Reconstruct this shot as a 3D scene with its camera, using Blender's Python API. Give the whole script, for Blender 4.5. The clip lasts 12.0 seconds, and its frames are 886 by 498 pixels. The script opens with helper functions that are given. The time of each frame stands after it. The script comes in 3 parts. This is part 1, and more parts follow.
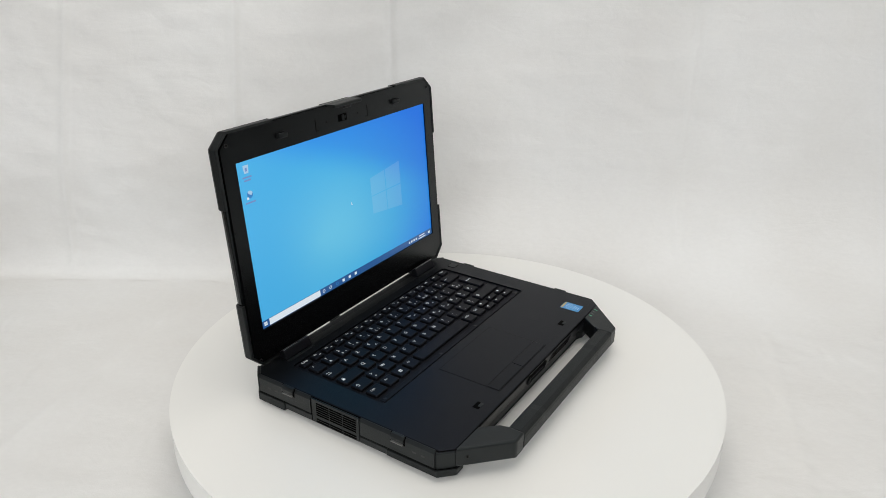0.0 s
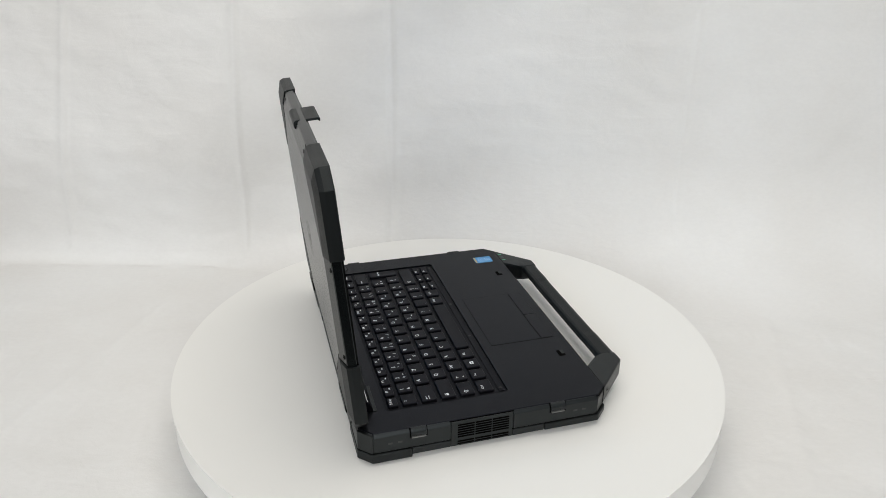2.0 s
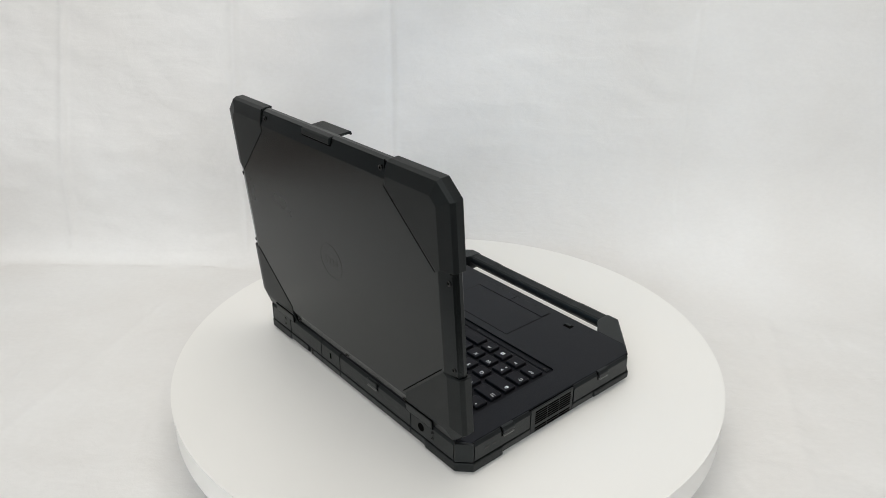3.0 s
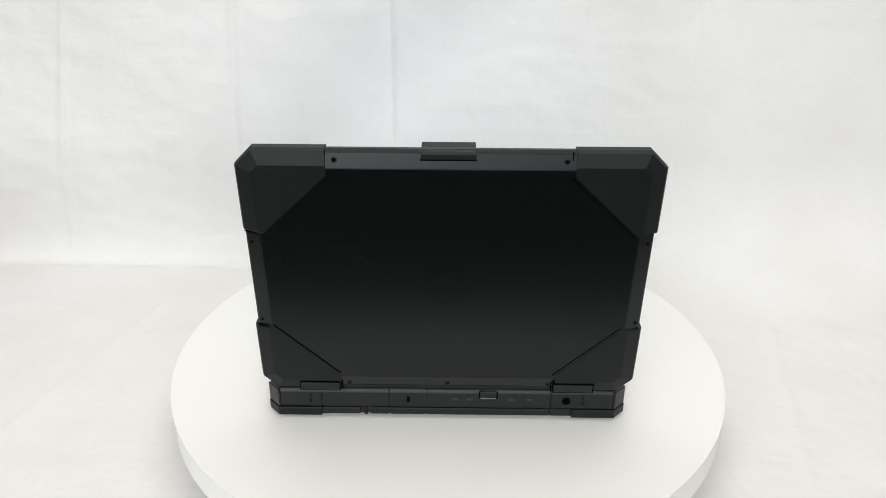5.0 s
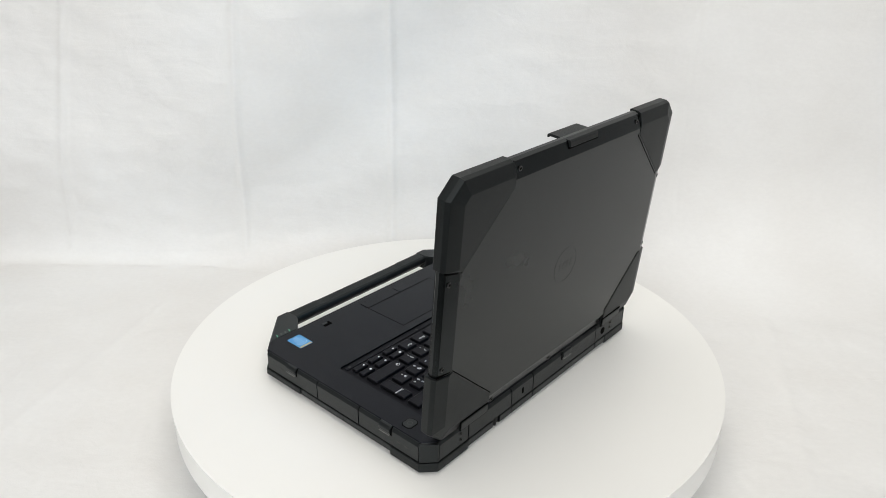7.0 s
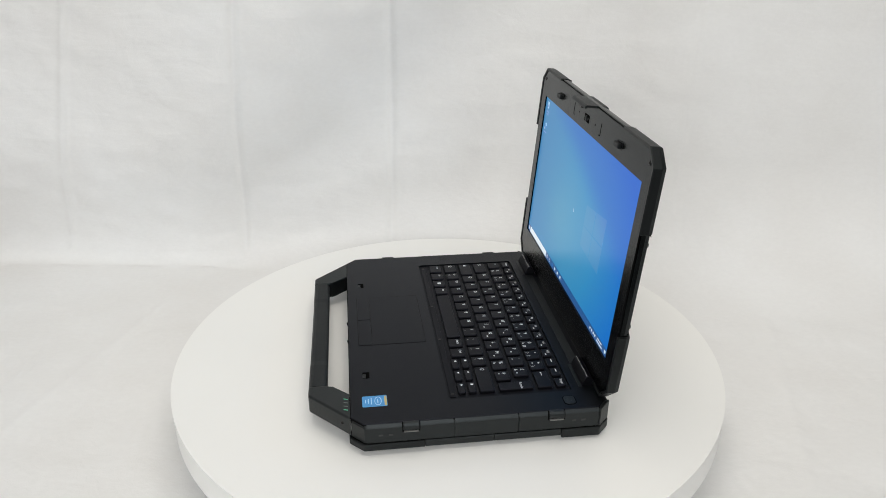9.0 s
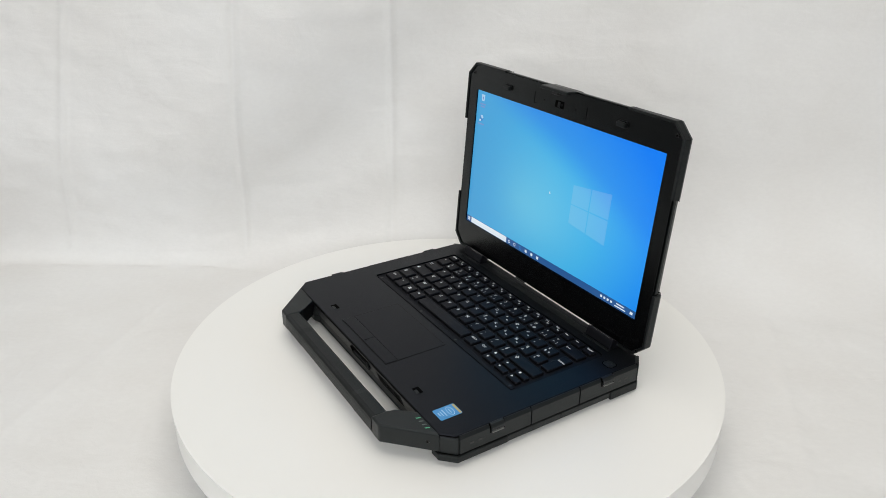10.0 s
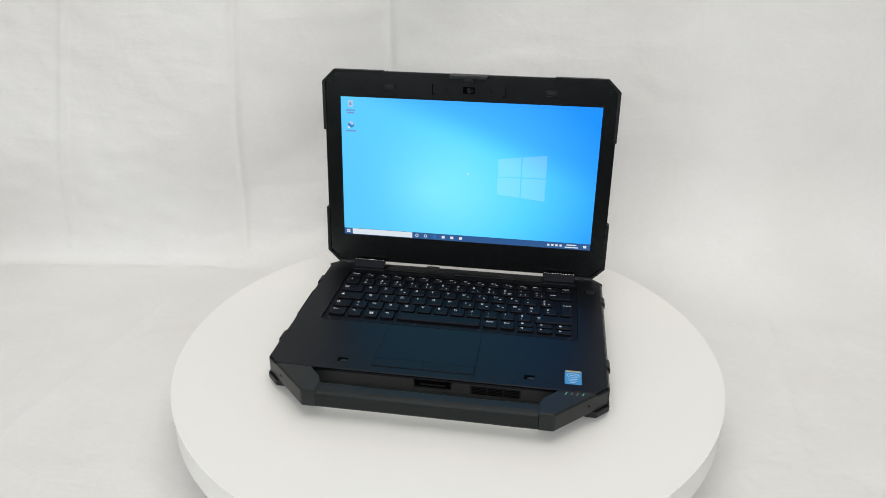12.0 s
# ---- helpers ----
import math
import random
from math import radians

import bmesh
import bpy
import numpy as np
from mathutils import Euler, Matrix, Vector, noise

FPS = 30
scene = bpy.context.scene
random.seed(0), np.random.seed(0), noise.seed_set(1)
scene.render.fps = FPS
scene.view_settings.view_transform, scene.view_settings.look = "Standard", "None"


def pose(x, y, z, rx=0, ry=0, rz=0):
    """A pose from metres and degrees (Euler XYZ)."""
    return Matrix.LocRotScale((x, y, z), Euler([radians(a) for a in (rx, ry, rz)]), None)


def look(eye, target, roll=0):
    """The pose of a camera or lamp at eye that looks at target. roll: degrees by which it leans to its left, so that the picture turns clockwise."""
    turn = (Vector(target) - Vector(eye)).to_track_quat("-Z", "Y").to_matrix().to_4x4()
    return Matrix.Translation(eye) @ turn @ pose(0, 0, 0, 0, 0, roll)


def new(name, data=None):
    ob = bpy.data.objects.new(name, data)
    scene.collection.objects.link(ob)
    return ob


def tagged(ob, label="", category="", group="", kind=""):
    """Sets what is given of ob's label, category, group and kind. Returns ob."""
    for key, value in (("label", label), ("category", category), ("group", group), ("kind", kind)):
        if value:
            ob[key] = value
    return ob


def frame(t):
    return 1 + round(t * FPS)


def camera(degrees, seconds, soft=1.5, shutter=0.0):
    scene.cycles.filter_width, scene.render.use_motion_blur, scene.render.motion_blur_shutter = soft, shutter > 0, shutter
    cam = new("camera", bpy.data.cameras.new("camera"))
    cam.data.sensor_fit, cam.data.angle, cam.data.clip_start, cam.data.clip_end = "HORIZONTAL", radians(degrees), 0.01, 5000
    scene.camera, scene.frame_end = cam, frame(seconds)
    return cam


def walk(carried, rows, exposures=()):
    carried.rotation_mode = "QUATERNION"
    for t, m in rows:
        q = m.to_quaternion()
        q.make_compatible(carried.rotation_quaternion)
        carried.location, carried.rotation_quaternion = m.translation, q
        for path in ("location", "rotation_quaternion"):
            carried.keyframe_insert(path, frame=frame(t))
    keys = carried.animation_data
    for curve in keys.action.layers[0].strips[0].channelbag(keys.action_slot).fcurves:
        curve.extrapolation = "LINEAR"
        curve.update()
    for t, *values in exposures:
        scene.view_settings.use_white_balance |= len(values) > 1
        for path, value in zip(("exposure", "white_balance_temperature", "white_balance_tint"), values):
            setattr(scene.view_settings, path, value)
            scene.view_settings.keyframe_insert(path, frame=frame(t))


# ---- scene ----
# The camera: tilted down at a turntable; it dips by a degree in the first second.
cam = camera(62.48, 12.0, soft=0.7)
EYE = (0.0, -0.7085, 0.4500)


def aim(extra):
    return pose(*EYE, 90 - 24.96 + extra, 0, 0.497) @ pose(0, 0, 0, 0, 0, 0.39)


walk(cam, [(0.0, aim(1.13)), (0.2, aim(1.13)), (0.4, aim(1.1)), (0.5, aim(1.04)), (0.6, aim(0.4)), (0.7, aim(0.05)), (0.8, aim(0.0)),
           (6.0, aim(0.0)), (12.0, aim(0.0))],
     exposures=[(0.0, -0.02), (1.5, 0.0), (3.2, 0.06), (5.2, 0.29), (6.6, 0.24), (8.8, 0.03), (12.0, 0.03)])

# ---- light ----
world = bpy.data.worlds.new("world")
world.use_nodes = True
world.node_tree.nodes["Background"].inputs["Color"].default_value = (0.8, 0.9, 1.0, 1)
world.node_tree.nodes["Background"].inputs["Strength"].default_value = 0.2
scene.world = world


def area_light(name, eye, target, w, h, watts, color):
    lamp = bpy.data.lights.new(name, "AREA")
    lamp.shape, lamp.size, lamp.size_y, lamp.energy, lamp.color = "RECTANGLE", w, h, watts, color
    ob = new(name, lamp)
    ob.matrix_world = look(eye, target)
    return ob


area_light("window_light", (-0.2, -2.45, 1.1), (0.0, 0.3, 0.25), 3.3, 1.4, 53.5, (0.985, 0.993, 0.988))
area_light("ceiling_light", (0.05, -0.15, 1.75), (0.04, 0.15, 0.0), 1.3, 1.2, 12.4, (1.0, 0.95, 0.87))


# ---- materials ----
def material(name, color, rough=0.5, metal=0.0, grain=0.0, grain_scale=900.0, blotch=0.0, blotch_scale=18.0, coat=0.0, spec=0.5, rough_var=0.06, tint=(1, 1, 1)):
    m = bpy.data.materials.new(name)
    m.use_nodes = True
    nt = m.node_tree
    b = nt.nodes["Principled BSDF"]
    b.inputs["Base Color"].default_value = (*color, 1)
    b.inputs["Roughness"].default_value, b.inputs["Metallic"].default_value = rough, metal
    b.inputs["Coat Weight"].default_value = coat
    b.inputs["Specular IOR Level"].default_value = spec
    b.inputs["Specular Tint"].default_value = (*tint, 1)
    tc = nt.nodes.new("ShaderNodeTexCoord")
    if blotch:
        n = nt.nodes.new("ShaderNodeTexNoise")
        n.inputs["Scale"].default_value, n.inputs["Detail"].default_value = blotch_scale, 5
        nt.links.new(tc.outputs["Object"], n.inputs["Vector"])
        mix = nt.nodes.new("ShaderNodeMix")
        mix.data_type = "RGBA"
        mix.inputs[6].default_value = (*[c * (1 - blotch) for c in color], 1)
        mix.inputs[7].default_value = (*[min(1, c * (1 + blotch)) for c in color], 1)
        nt.links.new(n.outputs["Fac"], mix.inputs[0])
        nt.links.new(mix.outputs[2], b.inputs["Base Color"])
        mr = nt.nodes.new("ShaderNodeMapRange")
        mr.inputs["To Min"].default_value, mr.inputs["To Max"].default_value = rough - rough_var, rough + rough_var
        nt.links.new(n.outputs["Fac"], mr.inputs["Value"])
        nt.links.new(mr.outputs["Result"], b.inputs["Roughness"])
    if grain:
        n2 = nt.nodes.new("ShaderNodeTexNoise")
        n2.inputs["Scale"].default_value, n2.inputs["Detail"].default_value = grain_scale, 3
        nt.links.new(tc.outputs["Object"], n2.inputs["Vector"])
        bump = nt.nodes.new("ShaderNodeBump")
        bump.inputs["Strength"].default_value, bump.inputs["Distance"].default_value = grain, 0.0006
        nt.links.new(n2.outputs["Fac"], bump.inputs["Height"])
        nt.links.new(bump.outputs["Normal"], b.inputs["Normal"])
    return m


def cloth_material():
    m = bpy.data.materials.new("white_cotton_cloth")
    m.use_nodes = True
    nt = m.node_tree
    b = nt.nodes["Principled BSDF"]
    b.inputs["Roughness"].default_value = 0.9
    b.inputs["Specular IOR Level"].default_value = 0.15
    b.inputs["Sheen Weight"].default_value = 0.1
    tc = nt.nodes.new("ShaderNodeTexCoord")
    stain = nt.nodes.new("ShaderNodeTexNoise")
    stain.inputs["Scale"].default_value, stain.inputs["Detail"].default_value = 5.0, 6
    nt.links.new(tc.outputs["Object"], stain.inputs["Vector"])
    ramp = nt.nodes.new("ShaderNodeValToRGB")
    ramp.color_ramp.elements[0].position, ramp.color_ramp.elements[0].color = 0.3, (0.775, 0.765, 0.75, 1)
    ramp.color_ramp.elements[1].position, ramp.color_ramp.elements[1].color = 0.7, (0.83, 0.83, 0.825, 1)
    nt.links.new(stain.outputs["Fac"], ramp.inputs["Fac"])
    thread_map = nt.nodes.new("ShaderNodeMapping")
    thread_map.inputs["Scale"].default_value = (130.0, 190.0, 240.0)
    nt.links.new(tc.outputs["Object"], thread_map.inputs["Vector"])
    thread = nt.nodes.new("ShaderNodeTexNoise")
    thread.inputs["Scale"].default_value, thread.inputs["Detail"].default_value = 1.0, 3
    nt.links.new(thread_map.outputs["Vector"], thread.inputs["Vector"])
    tone = nt.nodes.new("ShaderNodeMapRange")
    tone.inputs["From Min"].default_value, tone.inputs["From Max"].default_value = 0.3, 0.7
    tone.inputs["To Min"].default_value, tone.inputs["To Max"].default_value = 0.988, 1.012
    nt.links.new(thread.outputs["Fac"], tone.inputs["Value"])
    scaled = nt.nodes.new("ShaderNodeVectorMath")
    scaled.operation = "SCALE"
    nt.links.new(ramp.outputs["Color"], scaled.inputs[0])
    nt.links.new(tone.outputs["Result"], scaled.inputs["Scale"])
    nt.links.new(scaled.outputs["Vector"], b.inputs["Base Color"])
    # crumples stretched across the cloth, and the weave
    stretch = nt.nodes.new("ShaderNodeMapping")
    stretch.inputs["Scale"].default_value = (20.0, 26.0, 28.0)
    nt.links.new(tc.outputs["Object"], stretch.inputs["Vector"])
    wr = nt.nodes.new("ShaderNodeTexNoise")
    wr.inputs["Scale"].default_value, wr.inputs["Detail"].default_value, wr.inputs["Distortion"].default_value = 1.0, 5, 0.6
    nt.links.new(stretch.outputs["Vector"], wr.inputs["Vector"])
    across = nt.nodes.new("ShaderNodeMapping")
    across.inputs["Scale"].default_value = (13.0, 36.0, 52.0)
    nt.links.new(tc.outputs["Object"], across.inputs["Vector"])
    fine = nt.nodes.new("ShaderNodeTexNoise")
    fine.inputs["Scale"].default_value, fine.inputs["Detail"].default_value, fine.inputs["Distortion"].default_value = 1.0, 4, 0.8
    nt.links.new(across.outputs["Vector"], fine.inputs["Vector"])
    b3 = nt.nodes.new("ShaderNodeBump")
    b3.inputs["Strength"].default_value, b3.inputs["Distance"].default_value = 0.3, 0.0024
    nt.links.new(fine.outputs["Fac"], b3.inputs["Height"])
    weave = nt.nodes.new("ShaderNodeTexNoise")
    weave.inputs["Scale"].default_value, weave.inputs["Detail"].default_value = 600.0, 2
    nt.links.new(tc.outputs["Object"], weave.inputs["Vector"])
    b1 = nt.nodes.new("ShaderNodeBump")
    b1.inputs["Strength"].default_value, b1.inputs["Distance"].default_value = 0.3, 0.004
    nt.links.new(wr.outputs["Fac"], b1.inputs["Height"])
    b2 = nt.nodes.new("ShaderNodeBump")
    b2.inputs["Strength"].default_value, b2.inputs["Distance"].default_value = 0.15, 0.0008
    nt.links.new(weave.outputs["Fac"], b2.inputs["Height"])
    nt.links.new(b1.outputs["Normal"], b3.inputs["Normal"])
    nt.links.new(b3.outputs["Normal"], b2.inputs["Normal"])
    nt.links.new(b2.outputs["Normal"], b.inputs["Normal"])
    return m


def glow_material(name, color, strength=1.0):
    m = bpy.data.materials.new(name)
    m.use_nodes = True
    b = m.node_tree.nodes["Principled BSDF"]
    b.inputs["Base Color"].default_value = (0.01, 0.01, 0.01, 1)
    b.inputs["Roughness"].default_value = 0.3
    b.inputs["Emission Color"].default_value = (*color, 1)
    b.inputs["Emission Strength"].default_value = strength
    return m


def wallpaper_material(name, lift=0.0):
    """The lit panel: pale cyan round the middle, deeper blue towards the far side."""
    m = bpy.data.materials.new(name)
    m.use_nodes = True
    nt = m.node_tree
    b = nt.nodes["Principled BSDF"]
    b.inputs["Base Color"].default_value = (0.01, 0.011, 0.012, 1)
    b.inputs["Roughness"].default_value = 0.3
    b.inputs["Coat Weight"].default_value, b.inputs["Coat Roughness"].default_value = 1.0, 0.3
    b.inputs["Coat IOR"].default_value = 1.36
    b.inputs["Coat Tint"].default_value = (0.06, 0.085, 0.15, 1)  # coat tint imitates a narrow viewing angle: light leaving aslant is dimmer and bluer
    tc = nt.nodes.new("ShaderNodeTexCoord")
    shift = nt.nodes.new("ShaderNodeMapping")
    shift.inputs["Location"].default_value = (0.055 / 0.26, 0, -0.135 / 0.17)
    shift.inputs["Scale"].default_value = (1 / 0.26, 0, 1 / 0.17)
    nt.links.new(tc.outputs["Object"], shift.inputs["Vector"])
    grad = nt.nodes.new("ShaderNodeVectorMath")
    grad.operation = "LENGTH"
    nt.links.new(shift.outputs["Vector"], grad.inputs[0])
    ramp = nt.nodes.new("ShaderNodeValToRGB")
    el = ramp.color_ramp.elements
    el[0].position, el[0].color = 0.0, (0.25, 0.90, 0.95, 1)
    el[1].position, el[1].color = 0.95, (0.0, 0.28, 0.98, 1)
    mid = el.new(0.5)
    mid.color = (0.09, 0.66, 0.94, 1)
    nt.links.new(grad.outputs["Value"], ramp.inputs["Fac"])
    # the far edge of the picture is a purer blue
    sep = nt.nodes.new("ShaderNodeSeparateXYZ")
    nt.links.new(tc.outputs["Object"], sep.inputs["Vector"])
    side = nt.nodes.new("ShaderNodeMapRange")
    side.interpolation_type = "SMOOTHSTEP"
    side.inputs["From Min"].default_value, side.inputs["From Max"].default_value = -0.16, 0.02
    nt.links.new(sep.outputs["X"], side.inputs["Value"])
    mix = nt.nodes.new("ShaderNodeMix")
    mix.data_type = "RGBA"
    mix.inputs[6].default_value = (0.10, 0.60, 0.88, 1)
    nt.links.new(ramp.outputs["Color"], mix.inputs[7])
    nt.links.new(side.outputs["Result"], mix.inputs[0])
    # a shaft of light from the panes leaves the upper corner darker
    shaft = nt.nodes.new("ShaderNodeVectorMath")
    shaft.operation = "DOT_PRODUCT"
    shaft.inputs[1].default_value = (0.36, 0, 1.0)
    nt.links.new(tc.outputs["Object"], shaft.inputs[0])
    fall = nt.nodes.new("ShaderNodeMapRange")
    fall.interpolation_type = "SMOOTHSTEP"
    fall.inputs["From Min"].default_value, fall.inputs["From Max"].default_value = 0.188, 0.235
    fall.inputs["To Max"].default_value = 0.45
    nt.links.new(shaft.outputs["Value"], fall.inputs["Value"])
    deep = nt.nodes.new("ShaderNodeMix")
    deep.data_type = "RGBA"
    deep.inputs[7].default_value = (0.01, 0.26, 0.95, 1)
    nt.links.new(fall.outputs["Result"], deep.inputs[0])
    nt.links.new(mix.outputs[2], deep.inputs[6])
    pale = nt.nodes.new("ShaderNodeMix")
    pale.data_type = "RGBA"
    pale.inputs[0].default_value = lift
    pale.inputs[7].default_value = (0.75, 1.0, 1.0, 1)
    nt.links.new(deep.outputs[2], pale.inputs[6])
    backlight = nt.nodes.new("ShaderNodeVectorMath")
    backlight.operation = "MULTIPLY"
    backlight.inputs[1].default_value = (3.5, 2.35, 1.5)
    nt.links.new(pale.outputs[2], backlight.inputs[0])
    nt.links.new(backlight.outputs["Vector"], b.inputs["Emission Color"])
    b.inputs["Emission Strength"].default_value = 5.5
    return m


COOL, BLUISH = (0.88, 0.97, 1.0), (0.76, 0.78, 1.0)
CLOTH = cloth_material()
PLATTER = material("white_laminate", (0.87, 0.865, 0.84), 0.42, grain=0.05, grain_scale=400, blotch=0.015, blotch_scale=6)
PLASTIC = material("charcoal_plastic", (0.0030, 0.0034, 0.0036), 0.40, grain=0.15, grain_scale=2400, blotch=0.14, blotch_scale=30, spec=0.43, tint=COOL)
DECK = material("dark_palm_rest_plastic", (0.0024, 0.0031, 0.0036), 0.37, grain=0.12, grain_scale=2400, blotch=0.12, blotch_scale=22, spec=0.22, rough_var=0.03, tint=BLUISH)
BEZEL = material("smooth_bezel_plastic", (0.0014, 0.0014, 0.0015), 0.25, grain=0.08, grain_scale=2600, blotch=0.1, blotch_scale=25, spec=0.3, tint=COOL)
SHELL = material("painted_lid_metal", (0.0008, 0.0014, 0.0016), 0.27, grain=0.06, grain_scale=2200, blotch=0.04, blotch_scale=14, spec=0.37, rough_var=0.012, tint=COOL)
RUBBER = material("worn_black_rubber", (0.0030, 0.0035, 0.0036), 0.47, grain=0.16, grain_scale=2600, blotch=0.25, blotch_scale=45, spec=0.34, tint=COOL)
GRIP = material("rubbed_grey_grip_rubber", (0.0045, 0.0049, 0.005), 0.5, grain=0.18, grain_scale=2600, blotch=0.3, blotch_scale=40, spec=0.33, tint=COOL)
KEYCAP = material("black_keycap", (0.0022, 0.0023, 0.0028), 0.45, grain=0.1, grain_scale=2600, blotch=0.1, blotch_scale=60, spec=0.2, tint=BLUISH)
WELL = material("black_keyboard_tray", (0.0018, 0.0019, 0.0022), 0.52, grain=0.2, blotch=0.1, spec=0.2, tint=BLUISH)
PAD = material("touchpad_surface", (0.0022, 0.0029, 0.0034), 0.35, grain=0.08, grain_scale=2600, blotch=0.08, blotch_scale=25, spec=0.21, rough_var=0.03, tint=BLUISH)
HOLE = material("deep_black_gap", (0.0008, 0.0008, 0.0008), 0.8, spec=0.03, blotch=0.1)
GROOVE = material("shallow_dark_groove", (0.0014, 0.0014, 0.0016), 0.6, spec=0.16, blotch=0.1)
STEEL = material("dark_steel_screw", (0.012, 0.012, 0.012), 0.35, metal=0.5, blotch=0.2, blotch_scale=200)
# bright metal for the highlight drawn along the hinges' upper edges
EDGE_GLINT = material("bright_edge_glint", (0.7, 0.7, 0.7), 0.22, metal=1.0, blotch=0.05, blotch_scale=60)
# pale grey that paints the reflected light in the slits below the tabs
SLIT_GLINT = material("pale_slit_glint", (0.16, 0.16, 0.155), 0.4, blotch=0.3, blotch_scale=300)
INK = material("pale_grey_print", (0.74, 0.76, 0.78), 0.6, blotch=0.06, blotch_scale=300)
FAINT = material("faint_grey_print", (0.03, 0.031, 0.032), 0.6, blotch=0.1, blotch_scale=300)
BLUE = material("blue_foil_sticker", (0.05, 0.27, 0.58), 0.35, blotch=0.1, blotch_scale=120)
PALE = material("pale_blue_print", (0.45, 0.65, 0.85), 0.4, blotch=0.05, blotch_scale=120)
GOLD = material("gold_foil", (0.5, 0.38, 0.13), 0.35, blotch=0.2, blotch_scale=300)
LED = glow_material("green_status_light", (0.1, 0.55, 0.3), 0.7)
LED_OFF = material("unlit_status_window", (0.09, 0.11, 0.10), 0.4, blotch=0.1, blotch_scale=200)
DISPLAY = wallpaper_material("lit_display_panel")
PANE = wallpaper_material("pale_lit_panes", 0.14)
TASKBAR = glow_material("navy_taskbar_light", (0.02, 0.11, 0.33), 0.8)
WHITE_LIGHT = glow_material("white_light", (0.8, 0.88, 0.95), 0.85)
ICON_BLUE = glow_material("blue_icon_light", (0.03, 0.25, 0.65), 0.8)
ICON_PALE = glow_material("pale_icon_light", (0.36, 0.56, 0.76), 1.0)
CAPTION = glow_material("mauve_caption_light", (0.17, 0.28, 0.6), 0.9)
WALL = material("pale_wall_paint", (0.6, 0.61, 0.62), 0.8, grain=0.1, grain_scale=80, blotch=0.06, blotch_scale=3)
FLOORING = material("dark_floor_covering", (0.05, 0.045, 0.04), 0.7, grain=0.2, grain_scale=60, blotch=0.2, blotch_scale=4)
WOOD = material("brown_table_wood", (0.16, 0.1, 0.06), 0.5, grain=0.2, grain_scale=60, blotch=0.25, blotch_scale=6)


# ---- mesh helpers, in millimetres ----
MM = 0.001


def link(name, bm, mat, parent=None, label="", m=None, smooth=False):
    bmesh.ops.recalc_face_normals(bm, faces=bm.faces)
    me = bpy.data.meshes.new(name)
    bm.to_mesh(me)
    bm.free()
    if smooth:
        me.polygons.foreach_set("use_smooth", [True] * len(me.polygons))
    me.materials.append(mat)
    return link_mesh(name, me, parent, label, m)


def link_mesh(name, me, parent=None, label="", m=None):
    ob = new(name, me)
    if parent:
        ob.parent = parent
    if m:
        ob.matrix_basis = m
    if label:
        ob["label"] = label
    return ob


part = link


def bevel(bm, offset, segments=2, edges=None):
    bmesh.ops.bevel(bm, geom=edges or list(bm.edges), offset=offset * MM, segments=segments, affect="EDGES", profile=0.5, clamp_overlap=True)


def prism(poly, a, b, axis="z", round_by=0.0, bm=None):
    """poly is a list of 2D points in mm, drawn out from a to b along the axis (z: x,y; y: x,z; x: y,z)."""
    bm = bm or bmesh.new()

    def place(p, d):
        v = {"z": (p[0], p[1], d), "y": (p[0], d, p[1]), "x": (d, p[0], p[1])}[axis]
        return bm.verts.new([c * MM for c in v])
    low, high = [place(p, a) for p in poly], [place(p, b) for p in poly]
    n = len(poly)
    bm.faces.new(low)
    bm.faces.new(high)
    for i in range(n):
        bm.faces.new((low[i], low[(i + 1) % n], high[(i + 1) % n], high[i]))
    if round_by:
        bevel(bm, round_by)
    return bm


def rect(x0, x1, y0, y1):
    return [(x0, y0), (x1, y0), (x1, y1), (x0, y1)]


def cut_rect(x0, x1, y0, y1, c):
    return [(x0 + c, y0), (x1 - c, y0), (x1, y0 + c), (x1, y1 - c), (x1 - c, y1), (x0 + c, y1), (x0, y1 - c), (x0, y0 + c)]


def box(x0, x1, y0, y1, z0, z1, round_by=0.0, bm=None):
    return prism(rect(x0, x1, y0, y1), z0, z1, "z", round_by, bm)


def ring(outer, inner, a, b, axis="z"):
    """A flat frame between two outlines with equally many corners."""
    bm = bmesh.new()

    def place(p, d):
        v = {"z": (p[0], p[1], d), "y": (p[0], d, p[1])}[axis]
        return bm.verts.new([c * MM for c in v])
    lo, ho = [place(p, a) for p in outer], [place(p, b) for p in outer]
    li, hi = [place(p, a) for p in inner], [place(p, b) for p in inner]
    n = len(outer)
    for i in range(n):
        j = (i + 1) % n
        bm.faces.new((lo[i], lo[j], ho[j], ho[i]))
        bm.faces.new((li[i], hi[i], hi[j], li[j]))
        bm.faces.new((ho[i], ho[j], hi[j], hi[i]))
        bm.faces.new((lo[i], li[i], li[j], lo[j]))
    return bm


def disc(r, z0, z1, segments=24, round_by=0.0):
    return prism([(r * math.cos(i * 2 * math.pi / segments), r * math.sin(i * 2 * math.pi / segments)) for i in range(segments)], z0, z1, "z", round_by)


GLYPHS = {}


def glyph_mesh(text, size, mat):
    key = (text, size, mat.name)
    if key not in GLYPHS:
        cu = bpy.data.curves.new("legend", "FONT")
        cu.body, cu.size, cu.align_x, cu.align_y, cu.resolution_u = text, size * MM, "CENTER", "CENTER", 3
        cu.offset = 0.008 * size * MM
        tmp = new("legend_source", cu)
        dg = bpy.context.evaluated_depsgraph_get()
        me = bpy.data.meshes.new_from_object(tmp.evaluated_get(dg))
        bpy.data.objects.remove(tmp)
        me.materials.clear()
        me.materials.append(mat)
        me.name = "legend"
        GLYPHS[key] = me
    return GLYPHS[key]


